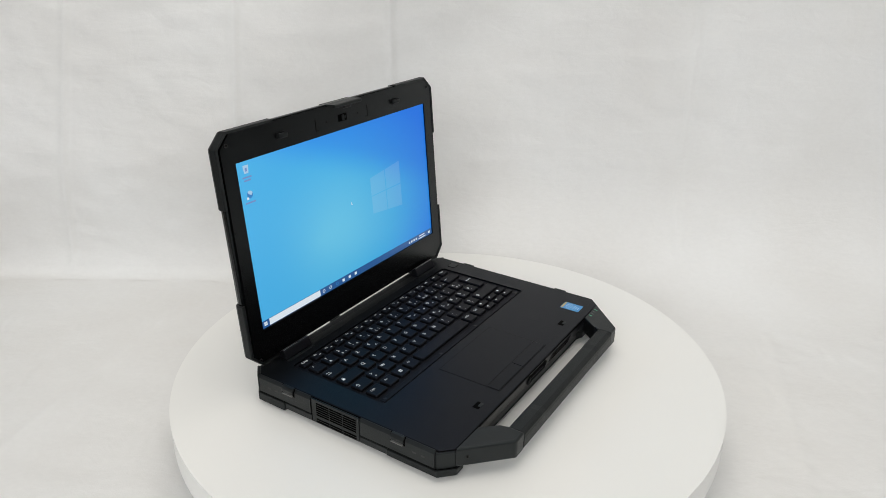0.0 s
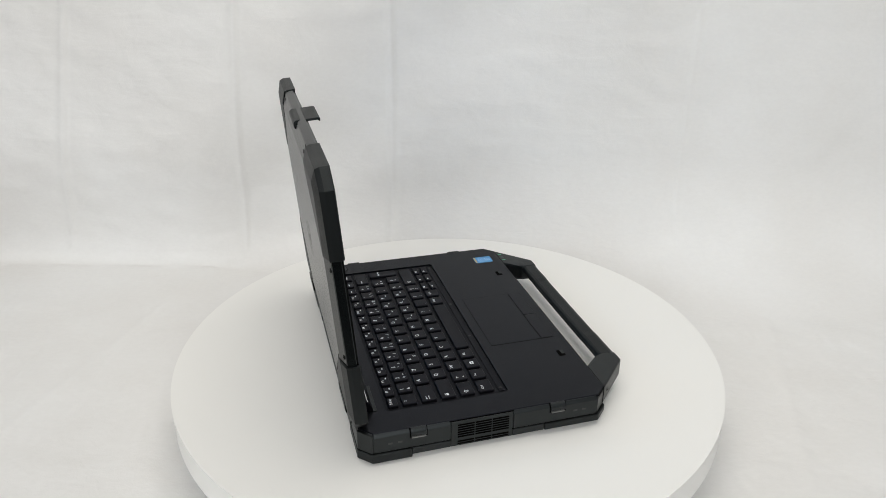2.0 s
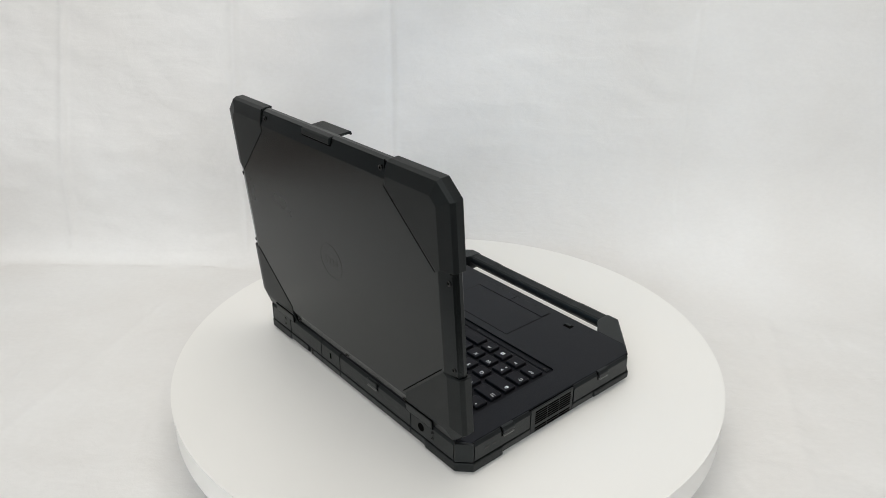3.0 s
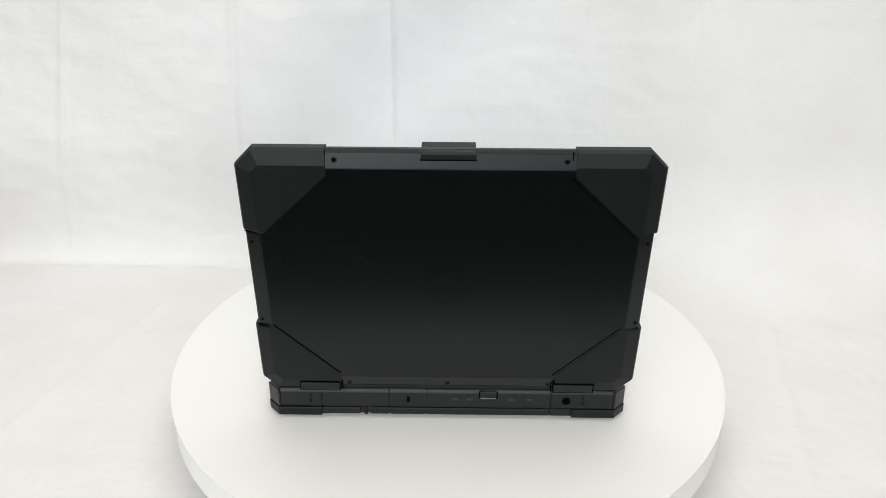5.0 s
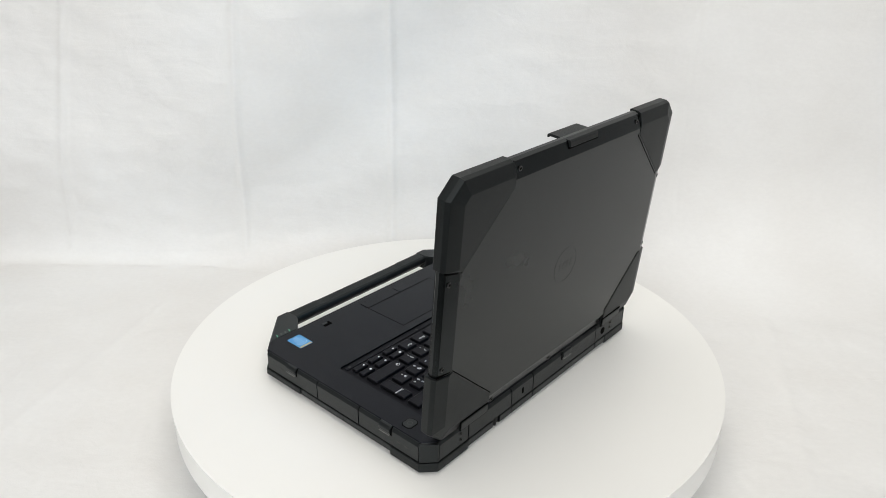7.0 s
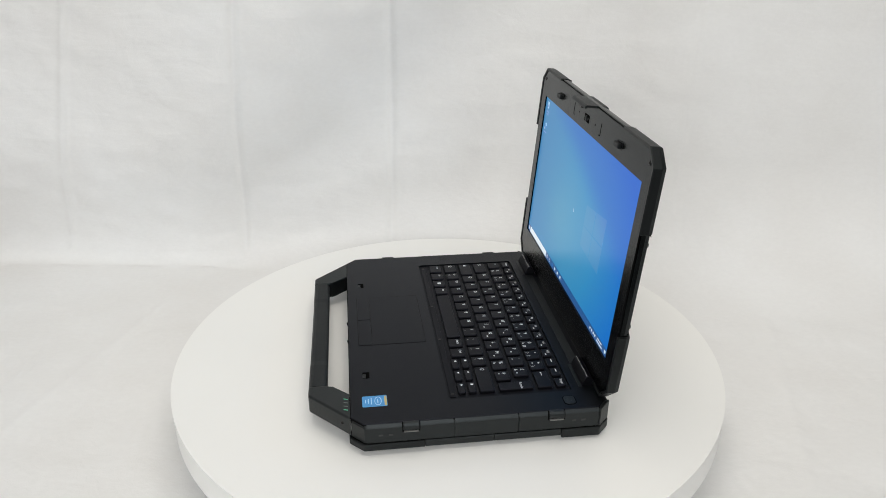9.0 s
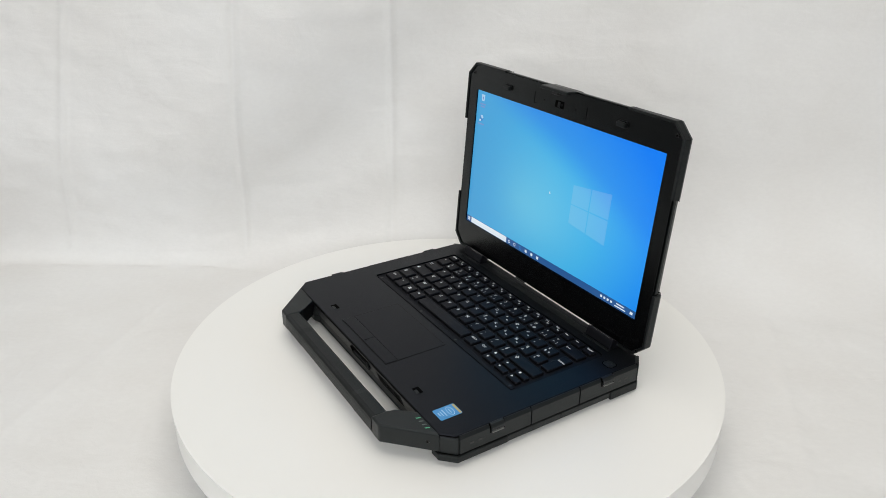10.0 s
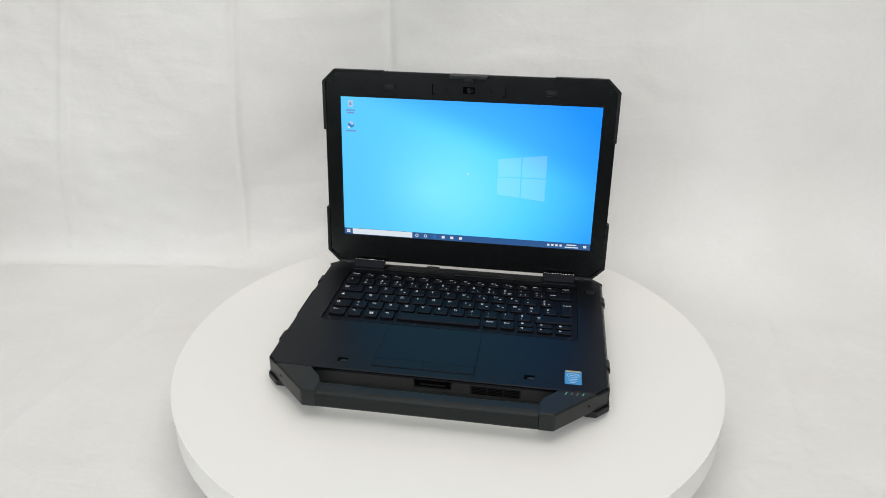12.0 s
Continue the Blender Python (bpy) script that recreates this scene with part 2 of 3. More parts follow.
# ---- the setting ----
def smooth01(x, a, b):
    t = min(1.0, max(0.0, (x - a) / (b - a)))
    return t * t * (3 - 2 * t)


FLOOR_Z = -0.08
WALL_Y = 0.37


def cloth_backdrop():
    """A cloth that hangs behind the table, sweeps on to it and falls over its front edge."""
    nx, nf, na, nw = 800, 90, 18, 140
    rows = []
    for i in range(nx + 1):
        x = -0.8 + 1.95 * i / nx
        r = 0.018 + 0.16 * smooth01(x, -0.42, 0.1)
        line = []
        for k in range(4):
            line.append((-0.40 - 0.004 * (3 - k), -0.5 + 0.14 * k - 0.0, 0, 0))
        for k in range(nf + 1):
            y = -0.40 + (WALL_Y - r + 0.40) * k / nf
            line.append((y, FLOOR_Z, 0, 1))
        for k in range(1, na + 1):
            a = math.pi / 2 * k / na
            line.append((WALL_Y - r + r * math.sin(a), FLOOR_Z + r - r * math.cos(a), 0, 2))
        for k in range(1, nw + 1):
            line.append((WALL_Y, FLOOR_Z + r + (1.25 - r) * (k / nw) ** 1.25, 1, 3))
        column = []
        for y, z, on_wall, zone in line:
            up = z - FLOOR_Z
            w = smooth01(up, 0.0, 0.06) if zone > 1 else 0.0
            dy, dz = 0.0, 0.0
            # a loose diagonal swag: the cloth beside it bellies forward
            d = (x + 0.43) * 0.664 - (z + 0.06) * 0.748
            belly = 1 - smooth01(d, -0.15, 0.09)
            dy -= w * 0.042 * belly * smooth01(up, 0.0, 0.22)
            dy += w * 0.004 * math.exp(-((d - 0.03) / 0.06) ** 2)
            # pressed creases from folding: panels that lean a little to either side, with a raised edge between
            tilt = 0.0
            down = 0.335 - z
            folds = [cx - k * down for cx, k in ((-0.9, 0.2), (-0.535, 0.21), (-0.298, 0.086), (-0.085, 0.017), (0.135, 0.0), (0.36, 0.0), (0.58, 0.0))]
            for x0, x1, slope in zip(folds, folds[1:], (0.03, -0.02, 0.035, -0.015, 0.03, -0.03)):
                tilt += slope * (min(max(x, x0), x1) - x0)
            dy += w * tilt
            for cx, amp in zip(folds[1:], (0.0036, 0.0034, 0.0042, 0.0, 0.0014, 0.0)):
                dy -= w * amp * math.exp(-((x - cx) / 0.0055) ** 2)
            # soft waves and crumples
            q = noise.noise(Vector((x * 3.1, z * 2.3, 1.7)))
            q2 = noise.noise(Vector((x * 9.0, z * 14.0 + y * 8, 4.2)))
            q3 = noise.noise(Vector((x * 24.0, z * 46.0, y * 16.0 + 9.1)))
            dy += w * (0.006 * q + 0.0018 * q2 + (0.0014 + 0.0012 * (1 - smooth01(x, -0.5, -0.1))) * q3)
            if zone == 1:
                f = noise.noise(Vector((x * 5.0, y * 5.0, 7.3)))
                f2 = noise.noise(Vector((x * 17.0, y * 20.0, 2.9)))
                f3 = noise.noise(Vector((x * 38.0 + 3 * f2, y * 30.0, 5.5)))
                dz += 0.0022 * f + 0.0016 * f2 + 0.0009 * f3
                for cx in (-0.45, 0.43, 0.60):
                    u = x - cx - 0.25 * (y - 0.1)
                    dz += 0.0018 * math.exp(-(u / 0.010) ** 2)
            column.append((x, y + dy, z + dz))
        rows.append(column)
    n = len(rows[0])
    verts = [v for c in rows for v in c]
    faces = [(i * n + k, (i + 1) * n + k, (i + 1) * n + k + 1, i * n + k + 1) for i in range(nx) for k in range(n - 1)]
    me = bpy.data.meshes.new("cloth_backdrop")
    me.from_pydata(verts, [], faces)
    me.polygons.foreach_set("use_smooth", [True] * len(me.polygons))
    me.materials.append(CLOTH)
    ob = new("backdrop", me)
    return tagged(ob, "white cotton sheet with pressed creases hung behind and over the table", "backdrop", kind="structure")


def room():
    def slab(name, x0, x1, y0, y1, z0, z1, mat, label):
        ob = link(name, box(x0 * 1000, x1 * 1000, y0 * 1000, y1 * 1000, z0 * 1000, z1 * 1000), mat)
        tagged(ob, label, name.split("_")[0], kind="structure")
    slab("floor", -2.3, 2.3, -2.6, 1.6, -0.92, -0.82, FLOORING, "dark floor covering of the room")
    slab("ceiling", -2.3, 2.3, -2.6, 1.6, 1.9, 2.0, WALL, "plain pale painted ceiling of the room")
    slab("wall_north", -2.3, 2.3, 1.6, 1.7, -0.92, 2.0, WALL, "plain pale painted wall behind the cloth")
    slab("wall_south", -2.3, 2.3, -2.7, -2.6, -0.92, 2.0, WALL, "plain pale painted wall of the room")
    slab("wall_west", -2.4, -2.3, -2.7, 1.7, -0.92, 2.0, WALL, "plain pale painted wall of the room")
    slab("wall_east", 2.3, 2.4, -2.7, 1.7, -0.92, 2.0, WALL, "plain pale painted wall of the room")


def table():
    t = new("table")
    t.location = (0, 0.05, -0.82)
    part("tabletop", box(-1100, 1100, -430, 400, 690, 735, 4), WOOD, t)
    for x in (-1040, 1040):
        for y in (-380, 350):
            part("leg", box(x - 30, x + 30, y - 30, y + 30, 0, 690, 3), WOOD, t)
    return tagged(t, "brown wooden table covered by the white sheet", "table")


cloth_backdrop()
room()
table()


# ---- the turntable ----
def turntable():
    t = new("turntable")
    base = disc(200, -80, -33.5, 64, 2)
    part("base", base, PLATTER, t)
    bm = disc(299.2, -33, -1.7, 200)
    rim = [e for e in bm.edges if abs(e.verts[0].co.z - e.verts[1].co.z) < 1e-6]
    bevel(bm, 2.0, 3, rim)
    platter = part("platter", bm, PLATTER, t, "round matt white platter")
    tagged(t, "round white display turntable standing on the sheet", "turntable")
    return t, platter


turntable_thing, platter = turntable()

# ---- the laptop ----
LAPTOP_SEAT = pose(0.0007, -0.0005, 0.0003)  # where it stands on the platter, off the axle
laptop = new("laptop")
tagged(laptop, "open black rugged laptop with carrying handle, screen lit, on the turntable", "laptop")
DECK_Z = 31.5
BODY = [(-162, 131), (-173, 120), (-173, -99), (-161, -111), (161, -111), (173, -99), (173, 120), (162, 131)]


def leaning(y):
    """The body's outline with the middle of its front at y."""
    return BODY[:4] + [(-124, -111), (-118, y), (118, y), (124, -111)] + BODY[4:]


BODY_LOW = leaning(-105.5)  # the front wall leans in under the palm rest


def inset(poly, d):
    """A convex outline drawn in by d."""
    out, n = [], len(poly)
    area = sum(poly[i][0] * poly[(i + 1) % n][1] - poly[(i + 1) % n][0] * poly[i][1] for i in range(n))
    s = 1 if area > 0 else -1
    for i in range(n):
        p0, p1, p2 = (Vector(poly[j % n]) for j in (i - 1, i, i + 1))
        a, b = (p1 - p0).normalized(), (p2 - p1).normalized()
        na, nb = Vector((-a.y, a.x)) * s, Vector((-b.y, b.x)) * s
        k = (na + nb) / (1 + na.dot(nb))
        out.append(tuple(p1 + k * d))
    return out


def screw(parent, m, r=2.3):
    s = part("screw", disc(r, 0, 0.7, 14, 0.2), STEEL, parent, m=m)
    part("socket", disc(r * 0.5, 0.7, 0.8, 6), HOLE, s)
    return s


def build_base():
    bm = bmesh.new()
    low, high = [[bm.verts.new((x * MM, y * MM, z * MM)) for x, y in inset(poly, 0.8)] for poly, z in ((BODY_LOW, 10), (leaning(-111), 27.5))]
    bm.faces.new(low)
    bm.faces.new(high)
    for i in range(12):
        bm.faces.new((low[i], low[(i + 1) % 12], high[(i + 1) % 12], high[i]))
    part("body", bm, PLASTIC, laptop)
    part("lower_case", prism(inset(BODY_LOW, 1.6), 2.0, 11, "z", 1.2), PLASTIC, laptop)
    part("seam", ring(inset(BODY_LOW, 0.5), inset(BODY_LOW, 3), 10.75, 11.35), HOLE, laptop)
    # palm rest: a frame round the keyboard well
    well = cut_rect(-143, 143, -18.5, 101, 2.5)
    outline = [(-159.6, -110.5), (159.6, -110.5), (170.8, -99.3), (170.8, 118.8), (160.8, 128.8), (-160.8, 128.8), (-170.8, 118.8), (-170.8, -99.3)]
    bm = ring(outline, well, 27.5, DECK_Z)
    top = [e for e in bm.edges if all(abs(v.co.z - DECK_Z * MM) < 1e-6 and (abs(v.co.x) > 0.15 or v.co.y < -0.05) for v in e.verts) and e.calc_length() > 0.005
           and not any(abs(v.co.x) < 0.1435 and v.co.y > -0.05 for v in e.verts)]
    rim = [e for e in top if not any(abs(v.co.x) <= 0.1435 and -0.02 <= v.co.y <= 0.102 for v in e.verts)]
    bevel(bm, 0.8, 2, rim)
    part("palm_rest", bm, DECK, laptop, "matt black palm rest")
    part("edge_groove", ring(inset(outline, -0.6), inset(outline, 0.9), 30.0, 30.7), HOLE, laptop)
    # sloping shoulder between the sides and the palm rest
    lo, hi = inset(BODY, 0.7), inset(BODY, 2.3)
    sh = bmesh.new()
    loops = [[sh.verts.new((x * MM, y * MM, z * MM)) for x, y in poly] for poly, z in ((inset(BODY, 6), 27.4), (lo, 27.4), (hi, 30.7), (inset(BODY, 6), 30.7))]
    for la, lb in zip(loops, loops[1:]):
        for i in range(8):
            sh.faces.new((la[i], la[(i + 1) % 8], lb[(i + 1) % 8], lb[i]))
    part("shoulder", sh, GRIP, laptop)
    part("keyboard_tray", box(-142.9, 142.9, -18.4, 100.9, 27.6, 29.7), WELL, laptop)
    part("tray_strip", box(-139, 139, -16.2, -10.6, 29.7, 30.5, 0.3), WELL, laptop)
    for x in (-134, -36, 36, 134):
        part("tray_screw", disc(1.7, 30.5, 30.7, 12), STEEL, laptop, m=pose(x * MM, -13.4 * MM, 0))
    # rear ledge behind the keyboard, where the hinges sit
    part("hinge_cover", box(-99, 99, 112, 121, DECK_Z, 31.9, 0.2), PLASTIC, laptop)
    for sg in (-1, 1):
        a, b = sorted((sg * 101, sg * 139))
        shape = [(112.5, DECK_Z), (112.5, 33.6), (115.4, 41.0), (116.6, 42.2), (118.2, 42.2), (124.5, 38), (124.5, DECK_Z)]
        h = part("hinge", prism(shape, a, b, "x", 0.5), WELL, laptop, "matt black hinge cover")
        # thin bright bar added to draw the light caught by the rounded edge
        part("hinge_glint", box(a + 0.6, b - 0.6, 116.8, 117.5, 42.1, 42.4, 0.1), EDGE_GLINT, h, "bright bar drawn as the highlight on the upper edge")
        part("hinge_foot", box(a - 1, b + 1, 109, 112.4, DECK_Z, DECK_Z + 0.7, 0.3), PLASTIC, h)
    # touchpad and its buttons
    part("touchpad", box(-63, 40, -85.2, -29.5, DECK_Z, DECK_Z + 0.25, 0.1), PAD, laptop)
    part("touchpad_button", box(-63, -12.2, -99.5, -86, DECK_Z, DECK_Z + 0.6, 0.3), PAD, laptop)
    part("touchpad_button", box(-11.4, 40, -99.5, -86, DECK_Z, DECK_Z + 0.6, 0.3), PAD, laptop)
    for x0, x1, y0, y1 in ((-63.7, -63.1, -100.2, -29), (40.1, 40.7, -100.2, -29), (-63.7, 40.7, -29.4, -28.9), (-63.7, 40.7, -100.3, -99.7), (-63, 40, -85.9, -85.4)):
        part("touchpad_groove", box(x0, x1, y0, y1, DECK_Z, DECK_Z + 0.12), GROOVE, laptop)
    # slots that take the lid's rubber stops
    for s in (-1, 1):
        c = 95 * s
        p = part("stop_slot", box(c - 5.2, c + 5.2, -94.6, -91, DECK_Z, DECK_Z + 0.2), HOLE, laptop)
        part("slot_end", box(c - 5.2, c - 1.8, -97.8, -94.6, DECK_Z, DECK_Z + 0.2), HOLE, p)
        part("slot_lip", box(c - 1.6, c + 5, -97.8, -94.8, DECK_Z, DECK_Z + 0.5, 0.2), PLASTIC, p)
    # sticker
    st = part("sticker", prism(cut_rect(129.5, 146, -99.3, -76, 1), DECK_Z, DECK_Z + 0.15), BLUE, laptop, "blue foil sticker with a pale oval")
    part("foil_edge", box(130.5, 145.2, -78.6, -76.4, DECK_Z + 0.15, DECK_Z + 0.2), GOLD, st)
    oval = [(137.7 + 6.4 * math.cos(a), -84.5 + 3.4 * math.sin(a)) for a in [i * math.tau / 24 for i in range(24)]]
    oval_in = [(137.7 + 5.7 * math.cos(a), -84.6 + 2.8 * math.sin(a)) for a in [i * math.tau / 24 for i in range(24)]]
    part("oval", ring(oval, oval_in, DECK_Z + 0.15, DECK_Z + 0.2), PALE, st)
    for x0, x1, y in ((134.5, 141, -84.8), (132.5, 142.5, -90.8), (134, 141, -93.6), (135, 140, -96.2)):
        part("print_bar", box(x0, x1, y - 0.42, y + 0.42, DECK_Z + 0.15, DECK_Z + 0.2), PALE, st)
    # power button
    part("button_gap", prism(cut_rect(151.2, 164.8, 88.2, 100.2, 2.6), DECK_Z, DECK_Z + 0.1), HOLE, laptop)
    pb = part("power_button", prism(cut_rect(-6, 6, -5.2, 5.2, 2.2), 0, 0.5, "z", 0.2), PLASTIC, laptop, m=pose(0.158, 0.0942, DECK_Z * MM))
    ringlet = [(2.6 * math.cos(i * math.tau / 20), 2.6 * math.sin(i * math.tau / 20)) for i in range(20)]
    part("ring_mark", ring(ringlet, inset(ringlet, 0.4), 0.5, 0.55), FAINT, pb)


def build_handle():
    """Two slanting brackets and a grip in front of the palm rest."""
    for s in (-1, 1):
        poly = [(s * 161, -110.8), (s * 121, -150), (s * 106, -150), (s * 106, -132.4), (s * 111, -128), (s * 122, -111.2)]
        bm = prism(poly, 11.5, 31.2)
        bevel(bm, 2.0, 3, [e for e in bm.edges if not all(v.co.y > -0.1125 for v in e.verts)])
        br = part("handle_bracket", bm, PLASTIC, laptop)
        screw(br, pose(s * 0.1531, -0.1181, 0.0215) @ pose(0, 0, 0, 0, 0, s * 45) @ pose(0, 0, 0, 90, 0, 0), 1.8)
    prof = [(-150.3, 14.5), (-149.2, 12.4), (-147, 11.8), (-144, 12.0), (-134.6, 20.2), (-132.4, 22.6), (-132.0, 24.2), (-132.4, 27.0), (-133.4, 29.0), (-135.6, 30.4), (-145.4, 31.0), (-148.4, 30.0), (-150, 27.8), (-150.4, 24.4)]
    bm = bmesh.new()
    n = len(prof)
    loops = []
    for x in [-106.4, -70, -62, -30, 0, 30, 62, 70, 106.4]:
        drop = 0 if abs(x) > 65 else 0.5
        loops.append([bm.verts.new((x * MM, (y + (drop * 0.5 if y < -146 else 0)) * MM, (z - (drop if z > 20 else 0)) * MM)) for y, z in prof])
    for a, b in zip(loops, loops[1:]):
        for i in range(n):
            bm.faces.new((a[i], a[(i + 1) % n], b[(i + 1) % n], b[i]))
    bm.faces.new(loops[0])
    bm.faces.new(loops[-1])
    part("handle_grip", bm, GRIP, laptop, "rubbered carrying handle grip")
    # leaning front wall behind the handle: latch recess and speaker grille
    front = pose(0, -0.1102, 0.0275, 17.4) @ pose(0, 0.111, -0.0275)
    fr = part("latch_recess", box(-18, 20, -111.6, -110.8, 17, 27.4, 0.2), HOLE, laptop, m=front)
    part("latch_plate", box(-18.6, 20.6, -114.2, -111.6, 16.4, 18.6, 0.6), GRIP, fr)
    for x in (-18.6, 19.2):
        part("latch_cheek", box(x, x + 1.4, -113.6, -111.6, 18.6, 27, 0.3), RUBBER, fr)
    part("latch_bolt", box(-12, 14, -113.0, -111.6, 21.4, 23.4, 0.5), WELL, fr)
    part("latch_pin", box(-17.6, -15.8, -113.4, -111.6, 21, 27, 0.3), HOLE, fr)
    gr = part("speaker_grille", box(38, 88, -111.5, -110.8, 12.5, 25, 0.2), WELL, laptop, m=front)
    for k in range(3):
        for j in range(5):
            part("slit", box(40.0 + k * 16, 54.6 + k * 16, -111.66, -111.5, 13.4 + 2.3 * j, 14.7 + 2.3 * j), HOLE, gr)
    # status lights on the bracket
    for k in range(4):
        x = 131 + 5.4 * k
        bm = prism([(x - 1.2, -116.6), (x - 0.1, -116.6), (x + 1.3, -112.6), (x + 0.2, -112.6)], 31.1, 31.4)
        part("status_light", bm, LED if k in (0, 3) else LED_OFF, laptop)


def build_sides():
    """Port doors, their pull tabs, the fan grille, seams, screws and rubber corners round the base."""
    for s, doors in ((-1, ((49, 118.5), (-96.5, -13))), (1, ((43, 118.5), (-16.5, 41.5), (-96.5, -18)))):
        for a, b in doors:
            d = part("port_door", prism([(s * 171.2, 11.6), (s * 172.9, 11.6), (s * 173.4, 12.1), (s * 173.4, 27.6), (s * 173.0, 28.4), (s * 171.4, 30.9), (s * 170.6, 30.9)], a, b, "y"), PLASTIC, laptop)
            if b - a > 60:
                c = 78 if a > 0 else -56.5
                part("pull_tab", prism([(s * 173.2, 24.6), (s * 174.6, 24.6), (s * 175.2, 25.2), (s * 175.2, 28.4), (s * 174.6, 29.8), (s * 173.4, 31.4), (s * 170.5, 31.75), (s * 170.5, 30.6)], c - 7.2, c + 7.2, "y", 0.4), PLASTIC, d)
                # pale bar added below the tab to draw the gap's reflection
                part("tab_glint", box(*sorted((s * 173.5, s * 175.6)), c - 6.6, c + 6.6, 22.9, 23.7, 0.3), SLIT_GLINT, d)
                u0, u1 = (-173.6, -173.4) if s < 0 else (173.4, 173.6)
                part("tab_gap", prism([(s * 173.3, 27.9), (s * 173.9, 27.9), (s * 171.3, 31.3), (s * 170.7, 31.3)], c - 8.2, c + 8.2, "y"), HOLE, d)
                part("tab_gap", box(u0, u1, c - 8.2, c + 8.2, 22.4, 28), HOLE, d)
                for k in (0, 1):
                    yy = (104 - 9 * k) if a > 0 else (-84 + 9 * k)
                    part("print_bar", box(u0, u1, yy - 2, yy + 2, 19, 21), FAINT, d)
    # fan grille
    g = part("fan_grille", box(-173.2, -171.8, -11.5, 47.5, 3.5, 30.4, 0.4), PLASTIC, laptop)
    for y0, y1 in ((25.5, 41.5), (9, 24.5), (-8, 8)):
        for k in range(9):
            z = 5 + 2.6 * k
            if k in (2,):
                continue
            part("slot", box(-173.45, -173.2, y0, y1, z, z + 1.5), HOLE, g)
    # rear: panels between seams
    for a, b in ((121, 160), (56, 119.4), (20, 54.6), (-99.3, 18.6), (-160, -100.7)):
        part("rear_panel", prism([(129, 11.5), (131.0, 11.5), (131.6, 12.1), (131.6, 28.0), (131.2, 28.9), (129.8, 30.9), (129, 30.9)], a, b, "x"), PLASTIC, laptop)
    for a, b in ((84, 120.4), (56, 73), (20, 54.6), (-99.3, 18.6), (-120.4, -100.7)):
        part("lower_panel", prism([(127, 1.6), (129.6, 1.6), (131.6, 3.4), (131.8, 9.8), (131.2, 10.4), (127, 10.4)], a, b, "x"), PLASTIC, laptop)
    for sg, spans in ((1, ((-43.4, 19.6), (20.4, 83.4))), (-1, ((-43.4, -12.2), (48.2, 83.4)))):
        for a, b in spans:
            part("lower_panel", prism([(sg * 168, 2.2), (sg * 171.6, 2.2), (sg * 173.2, 3.8), (sg * 173.4, 9.8), (sg * 172.8, 10.4), (sg * 168, 10.4)], a, b, "y"), PLASTIC, laptop)
    part("lanyard_post", disc(1.6, 1.8, 10.4, 14), STEEL, laptop, m=pose(0.0785, 0.1294, 0))
    part("lock_slot", box(35.6, 38.4, 131.6, 131.8, 17.5, 24), HOLE, laptop)
    tab = part("rear_tab", box(-48, -32, 130.2, 133.4, 25, 31.4, 0.9), PLASTIC, laptop)
    part("tab_gap", box(-49, -31, 131.4, 131.8, 22.6, 30.4), HOLE, tab)
    # the same painted reflection below the rear tab
    part("tab_glint", box(-47.4, -32.6, 131.8, 133.6, 23.2, 24.0, 0.3), SLIT_GLINT, tab)
    for x in (-8, -22, -62, -80):
        part("print_bar", box(x - 3, x + 3, 131.6, 131.75, 20, 22.5), FAINT, laptop)
    part("power_jack", disc(4.2, 0, 0.25, 18), HOLE, laptop, m=pose(-0.1152, 0.1316, 0.0205, -90))
    for x in (131.5, -131.5):
        for z in (17.8, 24):
            screw(laptop, pose(x * MM, 0.1316, z * MM, -90), 1.7)
    for sg in (-1, 1):
        cap = [(sg * 160.5, 128), (sg * 160.5, 131.7), (sg * 162.4, 131.7), (sg * 173.6, 120.4), (sg * 173.6, 119.2), (sg * 170, 119.2)]
        part("corner_cap", prism(cap, 11.5, 31.0, "z", 1.5), PLASTIC, laptop)
    # lower rubber corners and pads
    for s in (-1, 1):
        rear = [(s * 121, 132.2), (s * 162.6, 132.2), (s * 174.4, 120.4), (s * 174.4, 84), (s * 171, 84), (s * 160, 128), (s * 121, 128)]
        part("rubber_corner", prism(rear, 1.0, 10.6, "z", 0.9), RUBBER, laptop)
        front = [(s * 174.6, -44), (s * 174.6, -99.5), (s * 162, -112.4), (s * 150, -112.4), (s * 158, -100), (s * 170, -90), (s * 170, -44)]
        part("rubber_corner", prism(front, 3.8, 10.8, "z", 0.9), RUBBER, laptop)
        for y in (-92, 112):
            part("foot", disc(9, -2, 4.2, 20, 0.5), RUBBER, laptop, m=pose(s * 0.148, y * MM, 0))


KEY_W = 19.05


def key_mesh(cache, w, h):
    k = (round(w, 1), round(h, 1))
    if k not in cache:
        bm = bmesh.new()
        a, b = w / 2, h / 2
        layers = []
        for ins, z in ((0.0, 0), (0, 3.3), (0.25, 4.0), (0.8, 4.3)):
            pts = cut_rect(-a + ins, a - ins, -b + ins, b - ins, 0.9)
            layers.append([bm.verts.new((x * MM, y * MM, z * MM)) for x, y in pts])
        for lo, hi in zip(layers, layers[1:]):
            for i in range(8):
                bm.faces.new((lo[i], lo[(i + 1) % 8], hi[(i + 1) % 8], hi[i]))
        bm.faces.new(layers[-1])
        bmesh.ops.recalc_face_normals(bm, faces=bm.faces)
        me = bpy.data.meshes.new("key")
        bm.to_mesh(me)
        bm.free()
        me.materials.append(KEYCAP)
        cache[k] = me
    return cache[k]


